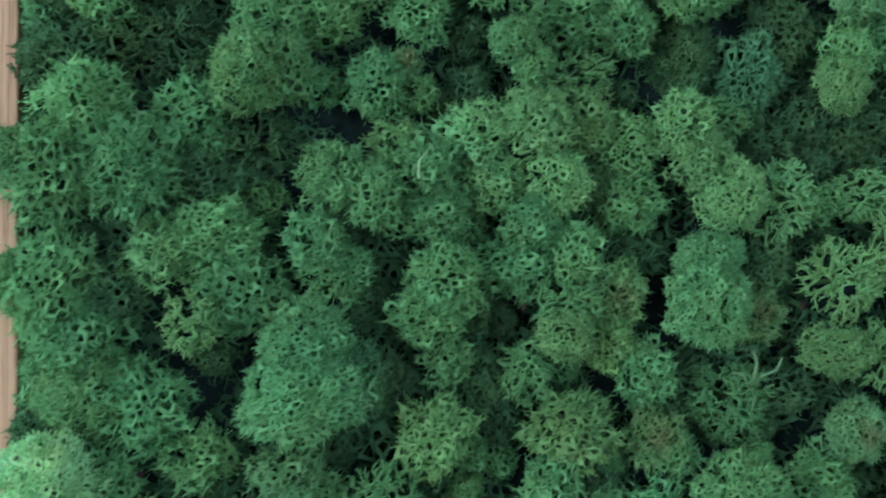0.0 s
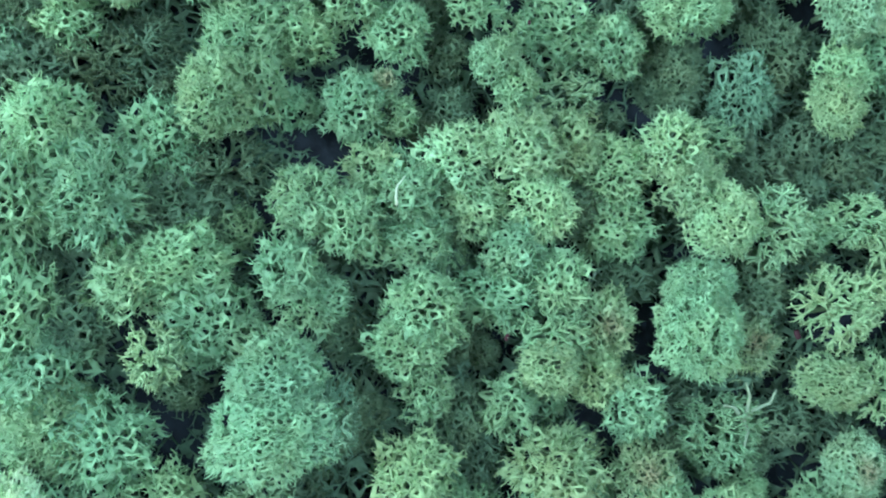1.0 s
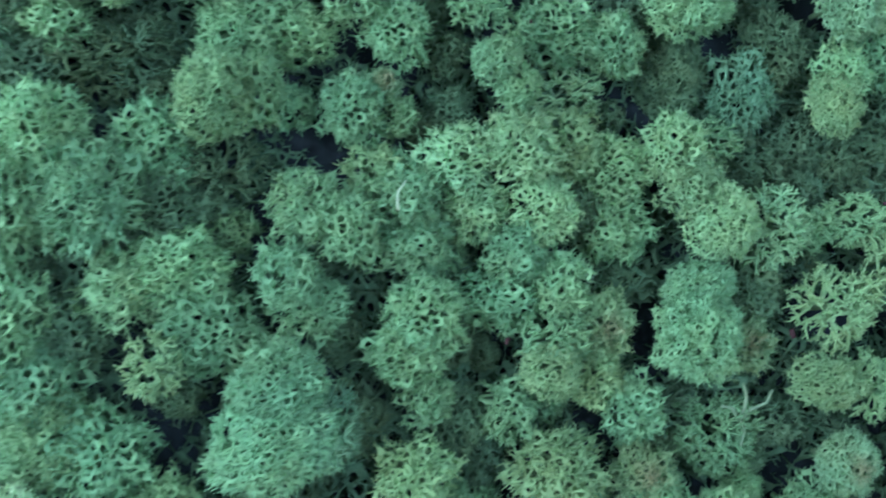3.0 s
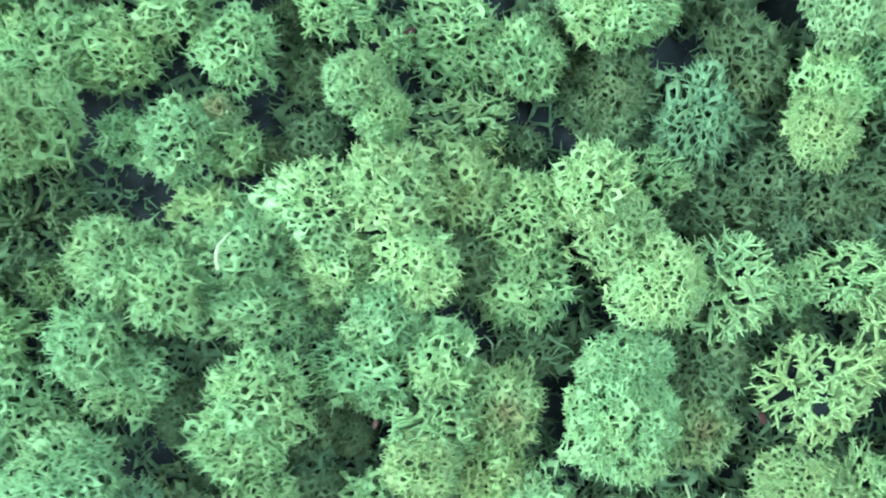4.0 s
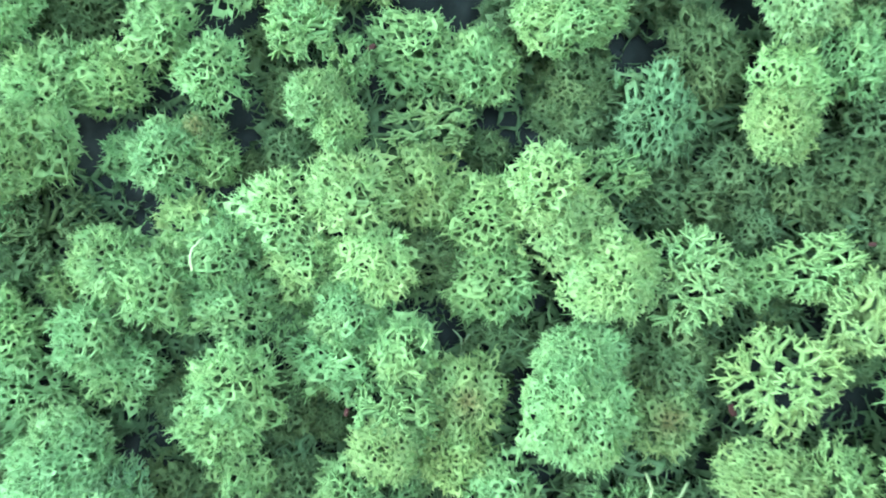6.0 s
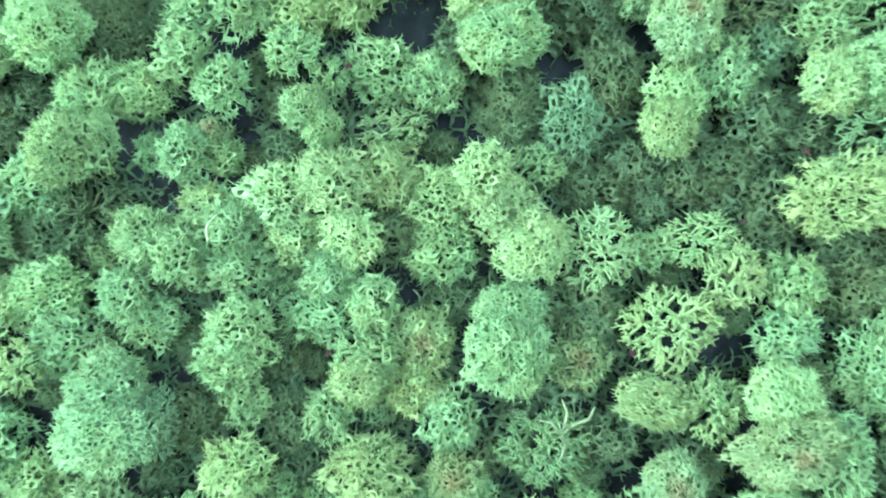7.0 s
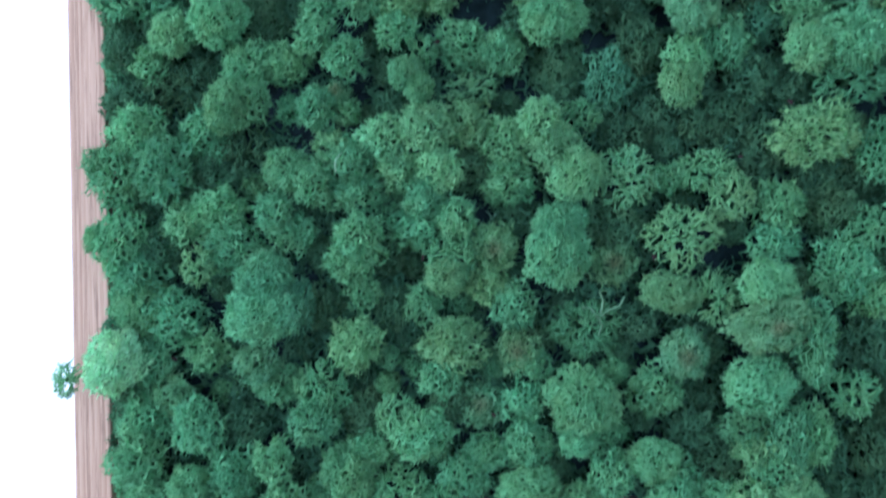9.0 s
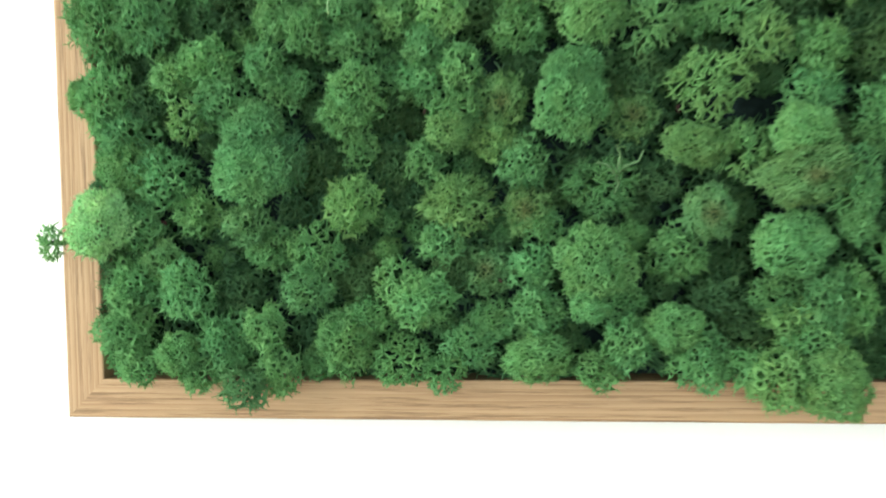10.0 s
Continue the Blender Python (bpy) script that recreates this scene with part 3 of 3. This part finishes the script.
moss(0.0658, 1.4713, 0.014, 0.0141, 0.0127, "plain", LIME)
moss(0.0920, 1.4569, 0.016, 0.0168, 0.0140, "plain", GREEN)
moss(0.0741, 1.4478, 0.022, 0.0088, 0.0092, "open", PALE)
moss(0.0467, 1.4573, 0.010, 0.0137, 0.0129, "plain", SHADED_GREEN)
moss(0.0312, 1.4608, 0.020, 0.0140, 0.0168, "plain", GREEN)
moss(0.0178, 1.4637, 0.016, 0.0071, 0.0079, "dense", GREEN)
moss(0.0386, 1.4438, 0.018, 0.0140, 0.0140, "plain", GREEN)
moss(0.1113, 1.4412, 0.034, 0.0161, 0.0148, "dense", GREEN)
moss(0.1097, 1.4251, 0.034, 0.0225, 0.0166, "dense", GREEN)
moss(0.1250, 1.4272, 0.030, 0.0103, 0.0135, "open", TEAL)
moss(0.0413, 1.4270, 0.018, 0.0182, 0.0168, "dense", GREEN)
moss(0.0583, 1.4212, 0.018, 0.0154, 0.0154, "plain", GREEN)
moss(0.2880, 1.4451, 0.010, 0.0126, 0.0126, "plain", RUST)
moss(0.0311, 1.3990, 0.034, 0.0156, 0.0183, "dense", LIT_MINT)
moss(0.0053, 1.3909, 0.025, 0.0061, 0.0083, "open", LIT_MINT)
moss(0.0458, 1.3984, 0.018, 0.0125, 0.0125, "plain", GREEN)
moss(0.0756, 1.4048, 0.016, 0.0111, 0.0105, "plain", GREEN)
moss(0.1040, 1.3976, 0.024, 0.0113, 0.0113, "plain", TEAL)
moss(0.1130, 1.3862, 0.014, 0.0138, 0.0110, "plain", GREEN)
moss(0.1547, 1.4074, 0.022, 0.0134, 0.0139, "plain", LIME)
moss(0.1358, 1.3848, 0.020, 0.0130, 0.0130, "open", GREEN)
moss(0.1894, 1.4281, 0.016, 0.0107, 0.0107, "plain", GREEN)
moss(0.2046, 1.4064, 0.024, 0.0178, 0.0144, "plain", LIME)
moss(0.1970, 1.3879, 0.018, 0.0112, 0.0112, "plain", GREEN)
moss(0.2216, 1.4354, 0.014, 0.0120, 0.0107, "plain", LIME)
moss(0.2361, 1.4242, 0.018, 0.0111, 0.0126, "plain", GREEN)
moss(0.2371, 1.4018, 0.020, 0.0118, 0.0118, "plain", RUST)
moss(0.2449, 1.3951, 0.020, 0.0092, 0.0079, "plain", GREEN)
moss(0.2739, 1.4129, 0.014, 0.0190, 0.0145, "open", GREEN)
moss(0.3005, 1.4152, 0.008, 0.0119, 0.0106, "plain", SHADED_GREEN)
moss(0.3146, 1.4307, 0.024, 0.0157, 0.0106, "dense", LIME)
moss(0.3363, 1.4279, 0.020, 0.0107, 0.0122, "open", LIME)
moss(0.3202, 1.4003, 0.026, 0.0126, 0.0131, "dense", RUST)
moss(0.3591, 1.4320, 0.038, 0.0140, 0.0145, "dense", GREEN)
moss(0.3575, 1.4161, 0.047, 0.0200, 0.0141, "dense", RUST)
moss(0.3756, 1.4124, 0.040, 0.0119, 0.0143, "open", GREEN)
moss(0.3800, 1.3943, 0.034, 0.0085, 0.0102, "dense", GREEN)
moss(0.3532, 1.3851, 0.038, 0.0180, 0.0141, "dense", GREEN)
moss(0.3062, 1.3812, 0.020, 0.0142, 0.0129, "plain", GREEN)
moss(0.3703, 1.3608, 0.028, 0.0099, 0.0149, "plain", GREEN)
moss(0.3514, 1.3625, 0.018, 0.0128, 0.0115, "plain", GREEN)
moss(0.3244, 1.3599, 0.016, 0.0109, 0.0117, "plain", SHADED_GREEN)
moss(0.2684, 1.3773, 0.034, 0.0186, 0.0191, "dense", GREEN)
moss(0.2659, 1.3579, 0.030, 0.0097, 0.0077, "dense", GREEN)
moss(0.3035, 1.3486, 0.028, 0.0140, 0.0114, "dense", GREEN)
moss(0.2826, 1.3416, 0.024, 0.0116, 0.0134, "plain", GREEN)
moss(0.3168, 1.3322, 0.022, 0.0141, 0.0149, "plain", GREEN)
moss(0.2698, 1.3269, 0.022, 0.0117, 0.0084, "plain", GREEN)
moss(0.2414, 1.3328, 0.026, 0.0169, 0.0120, "dense", GREEN)
moss(0.2203, 1.3499, 0.016, 0.0134, 0.0107, "plain", GREEN)
moss(0.2417, 1.3543, 0.020, 0.0119, 0.0119, "plain", GREEN)
moss(0.2095, 1.3395, 0.018, 0.0129, 0.0120, "plain", GREEN)
moss(0.1974, 1.3263, 0.020, 0.0096, 0.0086, "open", GREEN)
moss(0.1884, 1.3621, 0.028, 0.0144, 0.0136, "plain", GREEN)
moss(0.1752, 1.3695, 0.020, 0.0107, 0.0107, "open", LIME)
moss(0.1572, 1.3717, 0.012, 0.0124, 0.0124, "plain", SHADED_GREEN)
moss(0.1768, 1.3313, 0.018, 0.0135, 0.0122, "open", GREEN)
moss(0.1504, 1.3401, 0.022, 0.0162, 0.0167, "plain", GREEN)
moss(0.1600, 1.3527, 0.014, 0.0123, 0.0109, "plain", GREEN)
moss(0.1317, 1.3673, 0.022, 0.0135, 0.0122, "plain", GREEN)
moss(0.1124, 1.3487, 0.024, 0.0108, 0.0114, "plain", GREEN)
moss(0.1017, 1.3200, 0.028, 0.0113, 0.0097, "plain", TEAL)
moss(0.1173, 1.3269, 0.024, 0.0103, 0.0122, "plain", GREEN)
moss(0.0888, 1.3402, 0.022, 0.0137, 0.0151, "plain", GREEN)
moss(0.0714, 1.3669, 0.026, 0.0141, 0.0158, "plain", GREEN)
moss(0.0675, 1.3354, 0.026, 0.0115, 0.0115, "dense", GREEN)
moss(0.0761, 1.3254, 0.020, 0.0105, 0.0097, "plain", GREEN)
moss(0.0396, 1.3462, 0.024, 0.0152, 0.0152, "plain", GREEN)
moss(0.0453, 1.3291, 0.022, 0.0111, 0.0094, "plain", GREEN)
moss(0.0418, 1.3692, 0.018, 0.0140, 0.0140, "plain", GREEN)
moss(0.0937, 1.3638, 0.010, 0.0126, 0.0126, "plain", SHADED_GREEN)
moss(0.0589, 1.3814, 0.016, 0.0112, 0.0106, "plain", LIME)
moss(0.3495, 1.3244, 0.034, 0.0148, 0.0148, "plain", LIME)
moss(0.3712, 1.3232, 0.041, 0.0162, 0.0160, "dense", LIME)
moss(0.3662, 1.3380, 0.026, 0.0125, 0.0113, "plain", GREEN)
moss(0.3545, 1.3499, 0.020, 0.0115, 0.0102, "plain", LIME)
moss(0.3344, 1.3442, 0.016, 0.0130, 0.0130, "plain", SHADED_GREEN)
moss(0.3380, 1.3296, 0.022, 0.0107, 0.0107, "plain", GREEN)
moss(0.2177, 1.3738, 0.012, 0.0122, 0.0122, "plain", RUST)
moss(0.2017, 1.3741, 0.014, 0.0121, 0.0121, "plain", SHADED_GREEN)
moss(0.2393, 1.3765, 0.016, 0.0112, 0.0112, "plain", GREEN)
moss(0.2549, 1.3362, 0.006, 0.0087, 0.0122, "plain", SHADED_GREEN)
moss(0.1356, 1.4244, 0.010, 0.0124, 0.0124, "plain", SHADED_GREEN)
moss(0.1744, 1.4235, 0.008, 0.0110, 0.0137, "plain", SHADED_GREEN)
moss(0.3941, 1.3508, 0.008, 0.0104, 0.0156, "plain", SHADED_GREEN)
moss(0.4022, 1.3785, 0.020, 0.0112, 0.0112, "open", GREEN)
moss(0.4134, 1.4028, 0.014, 0.0127, 0.0141, "plain", SHADED_GREEN)
moss(0.4154, 1.3482, 0.010, 0.0128, 0.0143, "plain", SHADED_GREEN)
moss(0.3825, 1.3599, 0.024, 0.0111, 0.0166, "plain", GREEN)
moss(0.4158, 1.4283, 0.016, 0.0127, 0.0127, "plain", GREEN)

# low moss between them, dye darkened for shade, and the part of the picture beyond
HOLES = [(0.223, 1.583, 0.020), (0.159, 1.54, 0.012), (0.124, 1.516, 0.016), (0.221, 1.477, 0.012), (0.129, 1.466, 0.008), (0.347, 1.45, 0.013),
         (0.246, 1.423, 0.009), (0.375, 1.553, 0.008), (0.427, 1.524, 0.013), (0.311, 1.58, 0.010), (0.288, 1.567, 0.010),
         (0.105, 1.498, 0.010), (0.077, 1.421, 0.011), (0.247, 1.537, 0.010), (0.373, 1.555, 0.009)]


def carpet(name, places, dye, label):
    """Many small clumps joined into one layer; a place is x, z, top, radius."""
    for number, (part_name, material) in enumerate((("crown", TIPS), ("stalk", SHADED_STALKS))):
        verts, faces, count = [], [], 0
        for x, z, top, r, form, spin in places:
            me = form[number]
            co = np.empty(len(me.vertices) * 3)
            me.vertices.foreach_get("co", co)
            tri = np.empty(len(me.loops), dtype=np.int32)
            me.loops.foreach_get("vertex_index", tri)
            c, s = math.cos(spin), math.sin(spin)
            p = co.reshape(-1, 3) * (r / SIZES[0])
            verts.append(np.stack([x + c * p[:, 0] - s * p[:, 1], -top + r - p[:, 2], z + s * p[:, 0] + c * p[:, 1]], 1))
            faces.append(tri.reshape(-1, 3) + count)
            count += len(p)
        me = bpy.data.meshes.new(part_name)
        me.from_pydata(np.concatenate(verts).tolist(), [], np.concatenate(faces).tolist())
        me.materials.append(material)
        me.shade_smooth()
        ob = new(name if number == 0 else part_name, me)
        ob.color = (*dye, 1.0)
        if number == 0:
            whole = tagged(ob, label, "moss", kind="stuff")
        else:
            ob.parent = whole


def nearness(x, z, r):
    """How far a small clump of radius r at (x, z) lies from the nearest placed clump; under 1 it overlaps it."""
    return min(math.hypot((x - a) / (rx + r * 0.45), (z - b) / (rz + r * 0.45)) for a, b, rx, rz, _ in PLACED)


# clumps pressed against the inner edge of the frame
for z in (1.352, 1.367, 1.382, 1.414, 1.432, 1.449, 1.533, 1.552, 1.579):
    moss(0.0275 + dice.uniform(-0.001, 0.002), z, dice.uniform(0.006, 0.012), 0.0085, dice.uniform(0.009, 0.012), "plain", dice.choice((GREEN, SHADED_GREEN)), "moss clumps along the frame")

# small clumps in the gaps between the large ones, most in the shade-darkened dye
small = 0
for j in range(34):
    for i in range(48):
        x = 0.028 + 0.0088 * (i + 0.5 * (j % 2)) + dice.uniform(-0.002, 0.002)
        z = FZ + 0.030 + 0.0088 * j + dice.uniform(-0.002, 0.002)
        r = dice.uniform(0.0068, 0.0098)
        if small >= 88 or x > 0.440 or z > 1.612 or any(math.hypot(x - a, z - b) < c for a, b, c in HOLES) or nearness(x, z, r) < 0.97:
            continue
        moss(x, z, dice.uniform(-0.002, 0.008), r, r * dice.uniform(0.85, 1.15), dice.choice(("plain", "plain", "dense")), dice.choice((SHADED_GREEN, SHADED_GREEN, GREEN)), "small moss clumps between the large ones")
        small += 1

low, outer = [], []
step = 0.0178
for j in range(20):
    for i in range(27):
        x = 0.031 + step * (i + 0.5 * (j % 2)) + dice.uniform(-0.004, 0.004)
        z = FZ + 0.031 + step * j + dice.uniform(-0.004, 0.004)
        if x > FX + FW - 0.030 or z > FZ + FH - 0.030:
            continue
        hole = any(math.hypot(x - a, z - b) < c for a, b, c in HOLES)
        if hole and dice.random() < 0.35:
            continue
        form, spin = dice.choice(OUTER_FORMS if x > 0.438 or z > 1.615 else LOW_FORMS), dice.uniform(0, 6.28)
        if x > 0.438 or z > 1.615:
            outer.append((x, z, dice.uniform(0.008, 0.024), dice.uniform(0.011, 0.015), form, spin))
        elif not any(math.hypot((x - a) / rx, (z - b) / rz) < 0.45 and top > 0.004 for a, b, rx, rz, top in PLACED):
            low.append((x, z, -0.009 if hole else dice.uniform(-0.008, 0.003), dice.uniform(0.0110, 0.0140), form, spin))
# dye well below GREEN: the shade of the gaps is in the colour
carpet("low_moss", low, (0.078, 0.200, 0.096), "green moss filling the gaps between the clumps, dye darkened for shade")
carpet("outer_moss", outer, GREEN, "green moss near the far edges of the frame")


# ---- loose sprigs and bits of bark among the moss ----
def swept(points, radii, sides=6):
    """One continuous tapered tube through the points, closed at both ends."""
    verts, faces = [], []
    for i, p in enumerate(points):
        way = (points[min(i + 1, len(points) - 1)] - points[max(i - 1, 0)]).normalized()
        u = way.cross(Vector((0.3, 1.0, 0.2))).normalized()
        v = way.cross(u)
        for k in range(sides):
            a = 2 * math.pi * k / sides
            verts.append(p + (u * math.cos(a) + v * math.sin(a)) * radii[i])
    for i in range(len(points) - 1):
        for k in range(sides):
            a, b = i * sides + k, i * sides + (k + 1) % sides
            faces.append((a, b, b + sides, a + sides))
    faces.append(tuple(reversed(range(sides))))
    faces.append(tuple((len(points) - 1) * sides + k for k in range(sides)))
    return [tuple(v) for v in verts], faces


def sprig(x, y, z, dye, arms, width):
    """A single bare lichen branch; arms are lists of offsets in x, z and towards the room."""
    whole = new("lichen_sprig")
    whole.location = (x, y, z)
    for arm in arms:
        knots = [Vector((0, 0, 0))] + [Vector((a, -c, b)) for a, b, c in arm]
        pts = []
        for a, b in zip(knots, knots[1:]):
            for t in (0.0, 0.33, 0.67):
                pts.append(a.lerp(b, t) + Vector([dice.uniform(-0.00018, 0.00018) for _ in range(3)]))
        pts.append(knots[-1])
        ob = mesh_object("arm", *swept(pts, [width * (1 - 0.6 * i / (len(pts) - 1)) for i in range(len(pts))]), TIPS, whole, True)
        ob.color = (*dye, 1.0)
    return tagged(whole, "pale bare forked lichen branch lying among moss clumps", "lichen branch", "bare lichen branches")


sprig(0.1480, -0.0225, 1.4945, (0.34, 0.55, 0.32), [[(-0.0004, 0.0035, 0.0008), (0.0002, 0.0065, 0.0006), (0.0030, 0.0095, -0.001)]], 0.00055)
sprig(0.2120, 0.0000, 1.5370, (0.15, 0.32, 0.15),
      [[(0.003, 0.004, 0.001), (0.0062, 0.008, 0.001), (0.0055, 0.0150, 0.002)], [(-0.0035, 0.0045, 0.001), (-0.009, 0.0062, 0.001)], [(0.004, 0.0035, 0.001), (0.009, 0.0055, 0.0015), (0.012, 0.0045, 0.001)]], 0.00062)
sprig(0.2250, 0.0060, 1.4640, (0.16, 0.34, 0.20),
      [[(0.0005, 0.004, 0.002), (0.0, 0.008, 0.003), (-0.0025, 0.0105, 0.003)], [(0.0008, 0.004, 0.002), (0.002, 0.0085, 0.003), (0.0042, 0.0098, 0.003)], [(-0.004, 0.001, 0.001), (-0.008, 0.0005, 0.001)]], 0.0007)
sprig(0.2790, -0.0090, 1.4180, (0.17, 0.33, 0.17),
      [[(0.001, 0.004, 0.001), (0.002, 0.009, 0.002), (0.000, 0.014, 0.003)], [(0.004, 0.004, 0.001), (0.010, 0.006, 0.002), (0.0125, 0.011, 0.003)], [(-0.004, 0.005, 0.001), (-0.009, 0.006, 0.002)], [(0.001, -0.004, 0.001), (-0.001, -0.009, 0.002)]], 0.0010)


sprig(0.0205, 0.0005, 1.3530, (0.10, 0.13, 0.06), [[(-0.0010, 0.0022, 0.0012), (-0.0016, 0.0048, 0.0016)], [(-0.0008, 0.0012, 0.0012), (-0.0034, 0.0018, 0.0016)]], 0.00035)


def flake(x, y, z, size, turn):
    """A small curled bit of reddish bark."""
    verts, faces = [], []
    for j in range(4):
        for i in range(5):
            u, v = i / 4 - 0.5, j / 3 - 0.5
            edge = 1 - 0.35 * abs(u) - 0.2 * noise.noise((u * 4 + x * 90, v * 4, z * 50))
            verts.append((u * size * 1.7, -0.35 * size * (u * u + 0.4 * v), v * size * edge))
    for j in range(3):
        for i in range(4):
            a = j * 5 + i
            faces.append((a, a + 1, a + 6, a + 5))
    ob = mesh_object("bark_flake", verts, faces, DRY, None, True)
    thick = ob.modifiers.new("thickness", "SOLIDIFY")
    thick.thickness = 0.0004
    ob.matrix_basis = pose(x, y, z, 0, turn, 0)
    return tagged(ob, "tiny reddish-brown bark flake caught between moss clumps", "bark flake", "bark flakes")


flake(0.3526, -0.004, 1.4990, 0.0014, 0)
flake(0.3781, -0.004, 1.5263, 0.0018, 37)
flake(0.3087, -0.002, 1.4484, 0.0022, 74)
flake(0.1896, -0.006, 1.4506, 0.0014, 111)
flake(0.1989, -0.008, 1.5614, 0.0018, 148)
flake(0.0571, -0.006, 1.3996, 0.0022, 5)
flake(0.2245, -0.008, 1.3693, 0.0014, 42)
